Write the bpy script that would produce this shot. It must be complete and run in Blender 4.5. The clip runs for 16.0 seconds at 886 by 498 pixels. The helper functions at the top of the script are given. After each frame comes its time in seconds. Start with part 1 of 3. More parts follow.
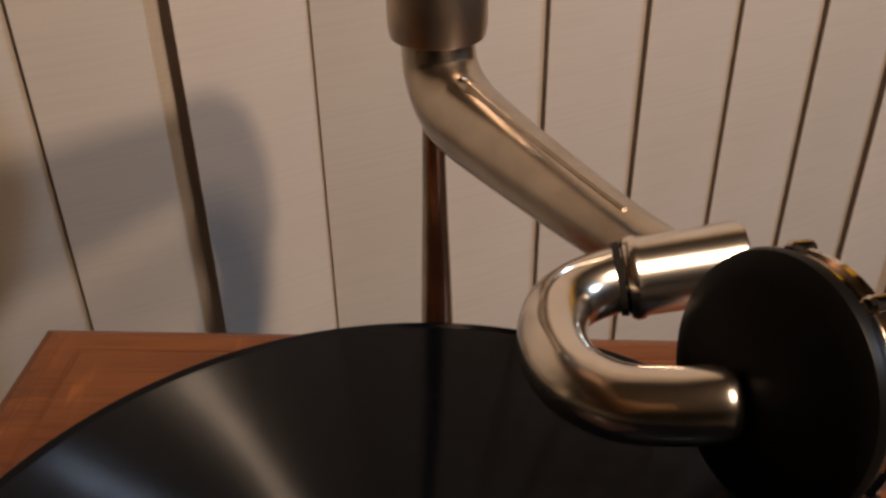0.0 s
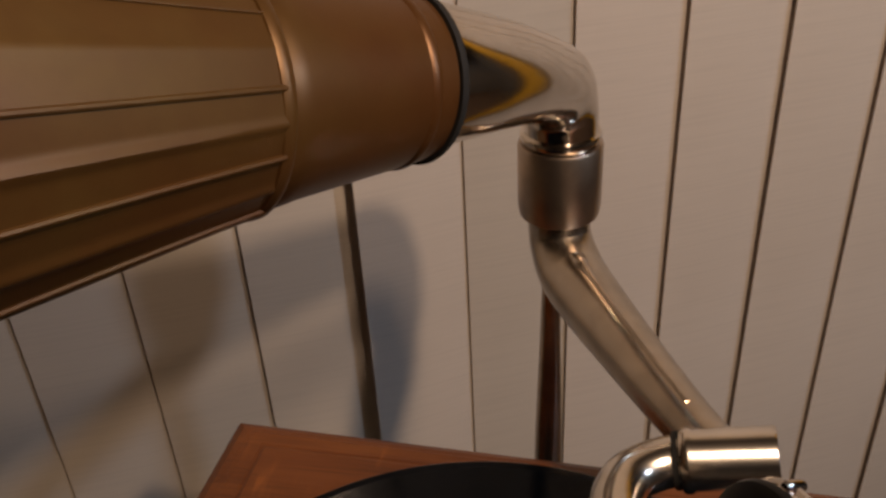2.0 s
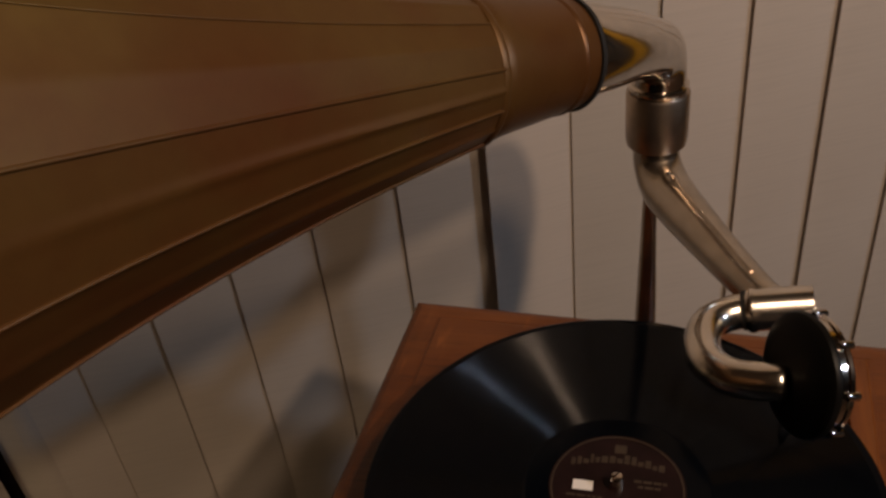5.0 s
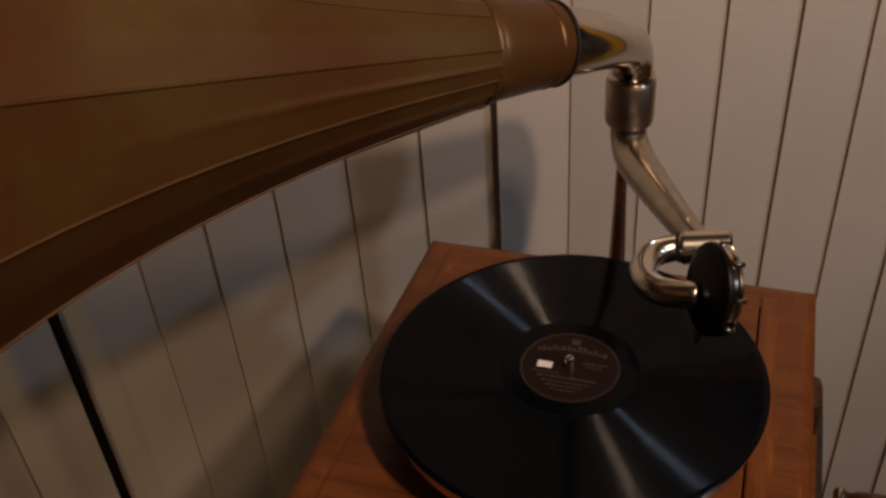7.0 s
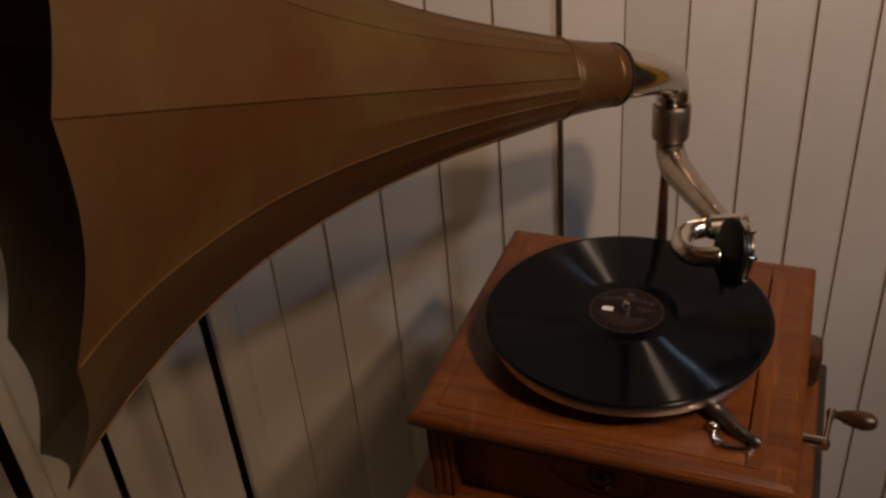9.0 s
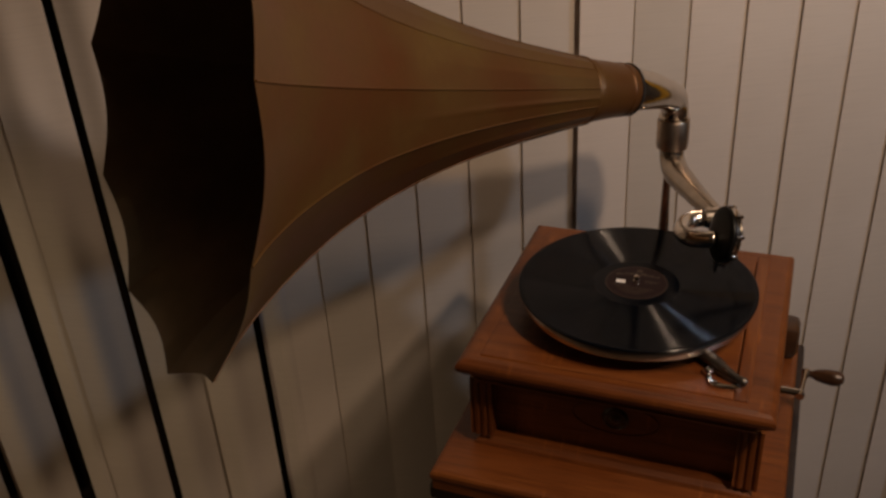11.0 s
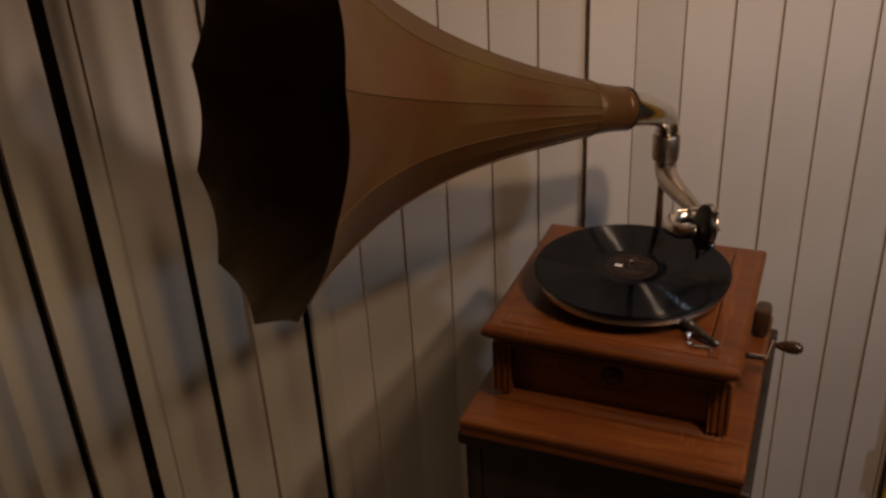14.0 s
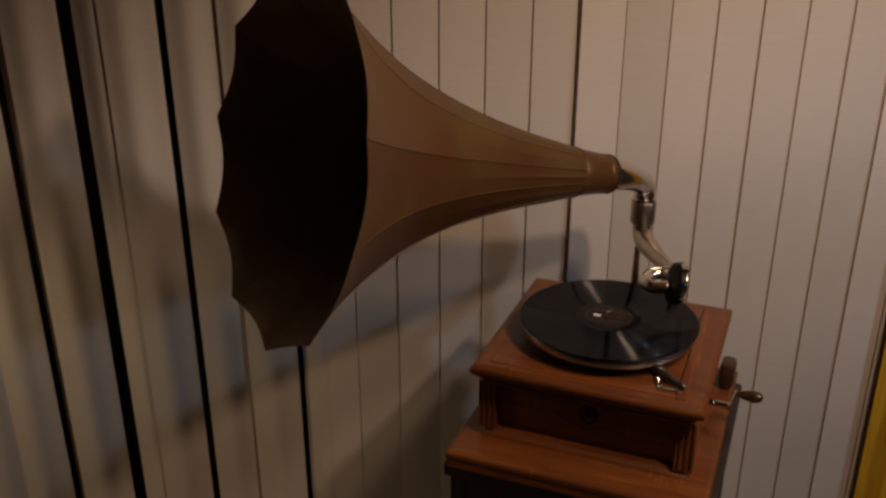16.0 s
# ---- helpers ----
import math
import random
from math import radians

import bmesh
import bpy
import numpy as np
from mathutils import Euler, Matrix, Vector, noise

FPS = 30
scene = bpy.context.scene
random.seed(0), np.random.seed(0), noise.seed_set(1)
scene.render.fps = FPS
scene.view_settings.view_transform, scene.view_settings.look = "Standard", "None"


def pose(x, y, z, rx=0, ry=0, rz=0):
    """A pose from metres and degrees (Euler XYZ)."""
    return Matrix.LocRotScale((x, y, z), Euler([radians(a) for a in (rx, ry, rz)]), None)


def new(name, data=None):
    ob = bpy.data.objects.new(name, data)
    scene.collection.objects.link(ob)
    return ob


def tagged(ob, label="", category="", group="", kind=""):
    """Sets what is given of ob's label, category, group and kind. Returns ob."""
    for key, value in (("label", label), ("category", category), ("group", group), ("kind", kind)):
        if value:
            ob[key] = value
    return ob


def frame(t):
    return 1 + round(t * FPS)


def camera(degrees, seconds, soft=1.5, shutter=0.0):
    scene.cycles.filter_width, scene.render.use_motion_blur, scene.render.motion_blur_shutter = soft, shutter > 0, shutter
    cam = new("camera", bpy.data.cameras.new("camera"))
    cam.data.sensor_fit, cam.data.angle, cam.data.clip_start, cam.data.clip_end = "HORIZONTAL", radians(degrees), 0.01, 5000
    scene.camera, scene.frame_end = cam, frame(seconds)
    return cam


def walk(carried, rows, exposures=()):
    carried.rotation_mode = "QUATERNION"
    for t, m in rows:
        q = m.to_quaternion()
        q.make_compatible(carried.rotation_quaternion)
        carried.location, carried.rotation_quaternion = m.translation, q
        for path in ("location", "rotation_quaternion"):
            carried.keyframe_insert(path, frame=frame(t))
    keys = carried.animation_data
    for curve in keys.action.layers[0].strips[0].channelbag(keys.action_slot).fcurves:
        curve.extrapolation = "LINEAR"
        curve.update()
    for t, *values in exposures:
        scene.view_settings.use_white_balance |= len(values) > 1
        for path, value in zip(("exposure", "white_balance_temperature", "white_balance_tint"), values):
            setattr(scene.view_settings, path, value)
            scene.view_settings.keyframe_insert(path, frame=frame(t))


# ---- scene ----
cam = camera(51.06, 16.0, soft=2.8)
# seconds, eye x y z in metres, yaw, pitch, roll in degrees
ROWS = [
    (0.0, 0.0128, -0.1187, 1.1873, 1.36, -32.87, -0.88),
    (0.5, 0.0157, -0.1305, 1.2184, 5.60, -33.28, -1.90),
    (1.0, 0.0220, -0.1365, 1.2422, 7.96, -33.38, -2.17),
    (1.5, 0.0291, -0.1505, 1.2685, 11.12, -32.65, -2.99),
    (2.0, 0.0323, -0.1531, 1.2878, 12.61, -32.54, -3.32),
    (2.5, 0.0295, -0.1508, 1.3035, 13.88, -33.04, -3.46),
    (3.0, 0.0377, -0.1708, 1.3269, 16.42, -33.39, -3.02),
    (3.5, 0.0333, -0.1999, 1.3348, 17.84, -34.54, -3.84),
    (4.0, 0.0298, -0.2257, 1.3452, 19.31, -34.97, -4.58),
    (4.5, 0.0259, -0.2647, 1.3517, 19.90, -35.16, -5.26),
    (5.0, 0.0231, -0.3029, 1.3725, 17.81, -36.03, -7.07),
    (5.2, 0.0183, -0.3068, 1.3731, 16.05, -36.47, -7.40),
    (7.5, 0.0946, -0.5127, 1.4463, 20.94, -34.79, -4.31),
    (8.0, 0.1012, -0.5718, 1.4598, 21.82, -33.13, -4.49),
    (8.5, 0.1030, -0.6196, 1.4781, 22.51, -32.63, -4.83),
    (9.0, 0.1034, -0.6774, 1.5069, 22.11, -32.44, -5.30),
    (9.2, 0.1067, -0.6943, 1.5231, 22.49, -32.92, -6.05),
    (11.5, 0.1185, -0.9087, 1.5402, 20.91, -28.61, -3.27),
    (12.0, 0.1412, -0.9352, 1.5458, 21.07, -28.04, -3.70),
    (12.5, 0.1682, -0.9381, 1.5624, 21.46, -27.89, -3.01),
    (13.0, 0.1752, -0.9463, 1.5709, 21.84, -28.13, -2.52),
    (13.5, 0.1717, -1.0176, 1.5839, 22.05, -27.90, -3.36),
    (14.0, 0.1737, -1.0757, 1.5953, 22.19, -27.53, -3.25),
    (14.5, 0.1707, -1.1204, 1.6038, 21.04, -27.00, -2.93),
    (15.0, 0.1739, -1.1499, 1.6096, 19.91, -25.29, -1.03),
    (15.5, 0.1903, -1.1762, 1.6162, 20.06, -23.76, -0.53),
    (16.0, 0.1954, -1.1938, 1.6134, 20.63, -23.15, -0.12),
]
EXPOSURES = [(0.0, 0.56, 6300, 8), (1.5, 0.44, 6300, 8), (2.0, 0.23, 6400, 9), (2.5, -0.05, 6500, 10), (3.5, -0.27, 6500, 10), (5.0, -0.26, 6500, 10), (9.0, -0.18, 6450, 10), (16.0, -0.18, 6400, 10)]
walk(cam, [(t, pose(x, y, z, 90 + pitch, 0, yaw) @ pose(0, 0, 0, 0, 0, roll)) for t, x, y, z, yaw, pitch, roll in ROWS], EXPOSURES)

# ---------------------------------------------------------------- plan
BLIND_N = Vector((-0.4042, 0.9147, 0))      # from the room towards the blind
BLIND_U = Vector((0.9147, 0.4042, 0))       # along the blind, to the right
BLIND_D = 0.404
TOP = 0.967          # top board of the case
BASE = 0.845         # top of the plinth


def at_blind(u, z, off=0.0):
    return BLIND_U * u + BLIND_N * (BLIND_D + off) + Vector((0, 0, z))


BLIND_TURN = math.atan2(BLIND_U.y, BLIND_U.x)

# ---------------------------------------------------------------- light
world = bpy.data.worlds.new("night_room")
scene.world = world
world.use_nodes = True
bg = world.node_tree.nodes["Background"]
bg.inputs[0].default_value = (0.10, 0.12, 0.18, 1)
bg.inputs[1].default_value = 0.02


def downlight(name, where, watts, colour, radius, cone, blend):
    data = bpy.data.lights.new(name, "SPOT")
    data.energy, data.color, data.shadow_soft_size = watts, colour, radius
    data.spot_size, data.spot_blend = radians(cone), blend
    ob = new(name, data)
    ob.location = where
    return ob


downlight("warm_downlight", (0.737, -0.531, 2.09), 38.0, (1.0, 0.71, 0.49), 0.040, 150.0, 0.4)
downlight("high_warm_downlight", (0.64, -0.36, 2.22), 26.0, (1.0, 0.71, 0.49), 0.065, 150.0, 0.4)
downlight("cool_wall_bulb", (1.39, -0.21, 1.85), 25.0, (0.68, 0.80, 1.0), 0.050, 160.0, 0.3)
# unseen fill, added to brighten the left slats and the horn's inside
downlight("left_fill_light", (-1.44, -0.88, 1.38), 19.0, (1.0, 0.74, 0.46), 0.15, 156.0, 0.35)

# ---------------------------------------------------------------- materials


def material(name):
    m = bpy.data.materials.new(name)
    m.use_nodes = True
    nt = m.node_tree
    return m, nt, nt.nodes["Principled BSDF"]


def node(nt, kind, **values):
    n = nt.nodes.new(kind)
    for key, v in values.items():
        n.inputs[key].default_value = v
    return n


def coords(nt, scale=(1, 1, 1), turn=(0, 0, 0)):
    tc = nt.nodes.new("ShaderNodeTexCoord")
    mp = nt.nodes.new("ShaderNodeMapping")
    mp.inputs["Scale"].default_value = scale
    mp.inputs["Rotation"].default_value = turn
    nt.links.new(tc.outputs["Object"], mp.inputs["Vector"])
    return mp.outputs["Vector"]


def ramp(nt, fac, stops):
    r = nt.nodes.new("ShaderNodeValToRGB")
    while len(r.color_ramp.elements) < len(stops):
        r.color_ramp.elements.new(0.5)
    for e, (p, c) in zip(r.color_ramp.elements, stops):
        e.position, e.color = p, (*c, 1)
    nt.links.new(fac, r.inputs["Fac"])
    return r.outputs["Color"]


def bump(nt, height, bsdf, strength, distance):
    b = nt.nodes.new("ShaderNodeBump")
    b.inputs["Strength"].default_value = strength
    b.inputs["Distance"].default_value = distance
    nt.links.new(height, b.inputs["Height"])
    nt.links.new(b.outputs["Normal"], bsdf.inputs["Normal"])


def plain(name, colour, rough=0.5, metal=0.0, vary=0.15, scale=30.0, relief=0.0):
    m, nt, b = material(name)
    v = coords(nt)
    n1 = node(nt, "ShaderNodeTexNoise", Scale=scale, Detail=6.0, Roughness=0.6)
    nt.links.new(v, n1.inputs["Vector"])
    lo = tuple(c * (1 - vary) for c in colour)
    hi = tuple(min(1, c * (1 + vary)) for c in colour)
    nt.links.new(ramp(nt, n1.outputs["Fac"], [(0.3, lo), (0.7, hi)]), b.inputs["Base Color"])
    b.inputs["Roughness"].default_value = rough
    b.inputs["Metallic"].default_value = metal
    if relief:
        bump(nt, n1.outputs["Fac"], b, 0.5, relief)
    return m


def wood(name, dark, mid, light, axis="X", rough=0.38, scale=1.0):
    """Oak with grain along one axis, pores and broad stain."""
    m, nt, b = material(name)
    s = {"X": (2.2, 42, 42), "Y": (42, 2.2, 42), "Z": (42, 42, 2.2)}[axis]
    v = coords(nt, tuple(q * scale for q in s))
    n1 = node(nt, "ShaderNodeTexNoise", Scale=1.6, Detail=9.0, Roughness=0.62, Distortion=0.7)
    nt.links.new(v, n1.inputs["Vector"])
    v2 = coords(nt, tuple(q * scale * (9 if q > 10 else 5) for q in s))
    n2 = node(nt, "ShaderNodeTexNoise", Scale=1.5, Detail=4.0, Roughness=0.7)
    nt.links.new(v2, n2.inputs["Vector"])
    v3 = coords(nt)
    n3 = node(nt, "ShaderNodeTexNoise", Scale=9.0, Detail=3.0)
    nt.links.new(v3, n3.inputs["Vector"])
    c1 = ramp(nt, n1.outputs["Fac"], [(0.30, dark), (0.50, mid), (0.72, light)])
    mix = nt.nodes.new("ShaderNodeMix")
    mix.data_type, mix.blend_type = "RGBA", "MULTIPLY"
    mix.inputs["Factor"].default_value = 0.55
    nt.links.new(c1, mix.inputs["A"])
    nt.links.new(ramp(nt, n2.outputs["Fac"], [(0.36, (0.35, 0.28, 0.22)), (0.5, (1, 1, 1))]), mix.inputs["B"])
    mix2 = nt.nodes.new("ShaderNodeMix")
    mix2.data_type, mix2.blend_type = "RGBA", "MULTIPLY"
    mix2.inputs["Factor"].default_value = 0.5
    nt.links.new(mix.outputs["Result"], mix2.inputs["A"])
    nt.links.new(ramp(nt, n3.outputs["Fac"], [(0.3, (0.55, 0.5, 0.48)), (0.65, (1, 1, 1))]), mix2.inputs["B"])
    # pale ray flecks lying across the grain, in clusters
    v4 = coords(nt, tuple((26 if q > 10 else 190) * scale for q in s), (0.12, 0.16, 0.2))
    n4 = node(nt, "ShaderNodeTexNoise", Scale=1.0, Detail=2.0)
    nt.links.new(v4, n4.inputs["Vector"])
    n5 = node(nt, "ShaderNodeTexNoise", Scale=22.0, Detail=2.0)
    nt.links.new(v3, n5.inputs["Vector"])
    both = nt.nodes.new("ShaderNodeMath")
    both.operation = "MULTIPLY"
    nt.links.new(ramp(nt, n4.outputs["Fac"], [(0.60, (0, 0, 0)), (0.70, (1, 1, 1))]), both.inputs[0])
    nt.links.new(ramp(nt, n5.outputs["Fac"], [(0.48, (0, 0, 0)), (0.68, (0.42, 0.42, 0.42))]), both.inputs[1])
    mix3 = nt.nodes.new("ShaderNodeMix")
    mix3.data_type = "RGBA"
    nt.links.new(both.outputs[0], mix3.inputs["Factor"])
    nt.links.new(mix2.outputs["Result"], mix3.inputs["A"])
    mix3.inputs["B"].default_value = (*(min(1, q * 1.7) for q in light), 1)
    nt.links.new(mix3.outputs["Result"], b.inputs["Base Color"])
    b.inputs["Roughness"].default_value = rough
    bump(nt, n2.outputs["Fac"], b, 0.35, 0.0006)
    return m


OAK_X = wood("oak_grain_across", (0.098, 0.0272, 0.0055), (0.146, 0.0415, 0.0082), (0.196, 0.0625, 0.0124), "X")
OAK_Y = wood("oak_grain_deep", (0.098, 0.0272, 0.0055), (0.146, 0.0415, 0.0082), (0.196, 0.0625, 0.0124), "Y")
OAK_Z = wood("oak_grain_upright", (0.096, 0.0270, 0.0058), (0.146, 0.0420, 0.0085), (0.198, 0.063, 0.0128), "Z")
OAK_DARK = wood("oak_panel_dark", (0.096, 0.0262, 0.0058), (0.154, 0.0430, 0.0092), (0.210, 0.064, 0.0140), "X", 0.45)
STAND_WOOD = wood("stand_dark_wood", (0.010, 0.006, 0.005), (0.020, 0.012, 0.009), (0.032, 0.020, 0.014), "Z", 0.55)
KNOB_WOOD = wood("handle_dark_wood", (0.02, 0.010, 0.005), (0.045, 0.020, 0.009), (0.075, 0.034, 0.015), "X", 0.3, 2.0)
NICKEL = plain("polished_nickel", (0.66, 0.60, 0.53), 0.12, 1.0, 0.10, 60)
NICKEL_SATIN = plain("worn_nickel", (0.52, 0.45, 0.37), 0.26, 1.0, 0.18, 45)
POST = plain("tarnished_nickel", (0.52, 0.44, 0.37), 0.24, 1.0, 0.2, 50)
NICKEL_PALE = plain("satin_nickel", (0.74, 0.68, 0.60), 0.20, 1.0, 0.10, 60)
NICKEL_BRUSHED = plain("brushed_nickel", (0.47, 0.38, 0.30), 0.34, 1.0, 0.15, 60)
STEEL = plain("platter_steel", (0.62, 0.58, 0.53), 0.26, 1.0, 0.12, 70)
IRON = plain("dark_iron", (0.13, 0.115, 0.10), 0.38, 0.9, 0.3, 50)
BLACK = plain("black_lacquer", (0.005, 0.0045, 0.004), 0.4, 0.0, 0.2, 40)
BLACK.node_tree.nodes["Principled BSDF"].inputs["Specular IOR Level"].default_value = 0.12
GASKET = plain("collar_gasket", (0.006, 0.005, 0.0045), 0.8, 0.0, 0.2, 40)
GOLD_INK = plain("gold_ink", (0.055, 0.038, 0.026), 0.45, 0.3, 0.2, 200)
PAPER = plain("white_paper", (0.75, 0.73, 0.70), 0.7, 0.0, 0.06, 120)
LABEL = plain("maroon_label", (0.012, 0.005, 0.005), 0.42, 0.0, 0.3, 90)
LABEL.node_tree.nodes["Principled BSDF"].inputs["Specular IOR Level"].default_value = 0.18
CEILING = plain("ceiling_paint", (0.60, 0.54, 0.46), 0.9, 0.0, 0.05, 4)
WALL = plain("wall_paint", (0.10, 0.08, 0.06), 0.9, 0.0, 0.08, 3)
FLOOR = wood("floor_boards", (0.06, 0.035, 0.02), (0.12, 0.07, 0.04), (0.18, 0.11, 0.06), "Y", 0.45, 0.4)
NIGHT = plain("night_glass", (0.004, 0.004, 0.006), 0.08, 0.0, 0.1, 5)


def make_horn_paint():
    """Brown lacquered brass with olive, red and rubbed patches."""
    m, nt, b = material("brown_horn_brass")
    v = coords(nt)
    n1 = node(nt, "ShaderNodeTexNoise", Scale=9.0, Detail=5.0, Roughness=0.55)
    nt.links.new(v, n1.inputs["Vector"])
    n2 = node(nt, "ShaderNodeTexNoise", Scale=120.0, Detail=5.0, Roughness=0.7)
    nt.links.new(v, n2.inputs["Vector"])
    c = ramp(nt, n1.outputs["Fac"], [(0.28, (0.122, 0.036, 0.011)), (0.42, (0.114, 0.044, 0.012)), (0.56, (0.115, 0.055, 0.014)), (0.74, (0.132, 0.077, 0.018))])
    mix = nt.nodes.new("ShaderNodeMix")
    mix.data_type, mix.blend_type = "RGBA", "MULTIPLY"
    mix.inputs["Factor"].default_value = 0.2
    nt.links.new(c, mix.inputs["A"])
    nt.links.new(ramp(nt, n2.outputs["Fac"], [(0.35, (0.6, 0.55, 0.5)), (0.6, (1, 1, 1))]), mix.inputs["B"])
    nt.links.new(mix.outputs["Result"], b.inputs["Base Color"])
    b.inputs["Metallic"].default_value = 0.48
    r = ramp(nt, n1.outputs["Fac"], [(0.3, (0.32, 0.32, 0.32)), (0.7, (0.46, 0.46, 0.46))])
    nt.links.new(r, b.inputs["Roughness"])
    bump(nt, n2.outputs["Fac"], b, 0.05, 0.0004)
    return m


HORN = make_horn_paint()
# same brass as outside; base colour lightened to make up for missing light
HORN_INSIDE_LIFTED = plain("horn_inside_lightened", (0.160, 0.094, 0.038), 0.6, 0.1, 0.35, 9)


def make_slat_cloth():
    """Off-white woven slat cloth: fine weave, faint weft bands, soft soiling; each slat a shade of its own."""
    m, nt, b = material("blind_cloth")
    v = coords(nt)
    w1 = nt.nodes.new("ShaderNodeTexNoise")
    w1.inputs["Scale"].default_value, w1.inputs["Detail"].default_value = 1.0, 6.0
    nt.links.new(coords(nt, (9, 9, 420)), w1.inputs["Vector"])
    w2 = nt.nodes.new("ShaderNodeTexNoise")
    w2.inputs["Scale"].default_value, w2.inputs["Detail"].default_value = 1.0, 3.0
    nt.links.new(coords(nt, (700, 700, 60)), w2.inputs["Vector"])
    soil = node(nt, "ShaderNodeTexNoise", Scale=3.0, Detail=4.0)
    nt.links.new(v, soil.inputs["Vector"])
    info = nt.nodes.new("ShaderNodeObjectInfo")
    shade = ramp(nt, info.outputs["Random"], [(0.0, (0.71, 0.645, 0.57)), (1.0, (0.80, 0.725, 0.655))])
    mix = nt.nodes.new("ShaderNodeMix")
    mix.data_type, mix.blend_type = "RGBA", "MULTIPLY"
    mix.inputs["Factor"].default_value = 1.0
    nt.links.new(shade, mix.inputs["A"])
    nt.links.new(ramp(nt, soil.outputs["Fac"], [(0.3, (0.90, 0.88, 0.86)), (0.65, (1, 1, 1))]), mix.inputs["B"])
    mix2 = nt.nodes.new("ShaderNodeMix")
    mix2.data_type, mix2.blend_type = "RGBA", "MULTIPLY"
    mix2.inputs["Factor"].default_value = 0.38
    nt.links.new(mix.outputs["Result"], mix2.inputs["A"])
    nt.links.new(ramp(nt, w1.outputs["Fac"], [(0.3, (0.84, 0.84, 0.84)), (0.55, (1, 1, 1))]), mix2.inputs["B"])
    nt.links.new(mix2.outputs["Result"], b.inputs["Base Color"])
    b.inputs["Roughness"].default_value = 0.75
    add = nt.nodes.new("ShaderNodeMath")
    add.operation = "ADD"
    nt.links.new(w1.outputs["Fac"], add.inputs[0])
    nt.links.new(w2.outputs["Fac"], add.inputs[1])
    bump(nt, add.outputs[0], b, 0.16, 0.0006)
    thin = nt.nodes.new("ShaderNodeBsdfTranslucent")
    nt.links.new(mix2.outputs["Result"], thin.inputs["Color"])
    blend = nt.nodes.new("ShaderNodeMixShader")
    blend.inputs["Fac"].default_value = 0.38
    nt.links.new(b.outputs["BSDF"], blend.inputs[1])
    nt.links.new(thin.outputs["BSDF"], blend.inputs[2])
    nt.links.new(blend.outputs["Shader"], nt.nodes["Material Output"].inputs["Surface"])
    return m


SLAT = make_slat_cloth()


def make_record_wax():
    """Black shellac: the fine circular grooves lean the surface in and out along the radius."""
    m, nt, b = material("grooved_shellac")
    # navy tint in the base stands in for the cool lamp's bluish sheen
    b.inputs["Base Color"].default_value = (0.0012, 0.0020, 0.0036, 1)
    v = coords(nt)
    flat = nt.nodes.new("ShaderNodeVectorMath")
    flat.operation = "MULTIPLY"
    flat.inputs[1].default_value = (1, 1, 0)
    nt.links.new(v, flat.inputs[0])
    ln = nt.nodes.new("ShaderNodeVectorMath")
    ln.operation = "LENGTH"
    nt.links.new(flat.outputs[0], ln.inputs[0])
    unit = nt.nodes.new("ShaderNodeVectorMath")
    unit.operation = "NORMALIZE"
    nt.links.new(flat.outputs[0], unit.inputs[0])
    wn = nt.nodes.new("ShaderNodeTexWhiteNoise")
    wn.noise_dimensions = "1D"
    k = nt.nodes.new("ShaderNodeMath")
    k.operation = "MULTIPLY"
    k.inputs[1].default_value = 90000.0
    nt.links.new(ln.outputs["Value"], k.inputs[0])
    nt.links.new(k.outputs[0], wn.inputs["W"])
    lean = nt.nodes.new("ShaderNodeMapRange")
    lean.inputs["To Min"].default_value, lean.inputs["To Max"].default_value = -1.0, 1.0
    nt.links.new(wn.outputs["Value"], lean.inputs["Value"])
    size, way, steep = (nt.nodes.new("ShaderNodeMath") for _ in range(3))
    size.operation, way.operation, steep.operation = "ABSOLUTE", "SIGN", "POWER"
    steep.inputs[1].default_value = 0.45
    wall = nt.nodes.new("ShaderNodeMath")
    wall.operation = "MULTIPLY"
    nt.links.new(lean.outputs[0], size.inputs[0])
    nt.links.new(lean.outputs[0], way.inputs[0])
    nt.links.new(size.outputs[0], steep.inputs[0])
    nt.links.new(steep.outputs[0], wall.inputs[0])
    nt.links.new(way.outputs[0], wall.inputs[1])
    deep = nt.nodes.new("ShaderNodeMath")
    deep.operation = "MULTIPLY"
    deep.inputs[1].default_value = 1.30
    nt.links.new(wall.outputs[0], deep.inputs[0])
    # the unrecorded edge and the run-out near the label are flat
    band = nt.nodes.new("ShaderNodeValToRGB")
    cr = band.color_ramp
    cr.elements[0].position, cr.elements[0].color = 0.352, (0, 0, 0, 1)
    cr.elements[1].position, cr.elements[1].color = 0.372, (1, 1, 1, 1)
    for p, c in ((0.965, 1), (0.972, 0)):
        e = cr.elements.new(p)
        e.color = (c, c, c, 1)
    sc = nt.nodes.new("ShaderNodeMath")
    sc.operation = "DIVIDE"
    sc.inputs[1].default_value = 0.127
    nt.links.new(ln.outputs["Value"], sc.inputs[0])
    nt.links.new(sc.outputs[0], band.inputs["Fac"])
    on = nt.nodes.new("ShaderNodeMath")
    on.operation = "MULTIPLY"
    nt.links.new(deep.outputs[0], on.inputs[0])
    nt.links.new(band.outputs["Color"], on.inputs[1])
    side = nt.nodes.new("ShaderNodeVectorMath")
    side.operation = "SCALE"
    nt.links.new(unit.outputs[0], side.inputs[0])
    nt.links.new(on.outputs[0], side.inputs["Scale"])
    geo = nt.nodes.new("ShaderNodeNewGeometry")
    add = nt.nodes.new("ShaderNodeVectorMath")
    add.operation = "ADD"
    nt.links.new(side.outputs[0], add.inputs[0])
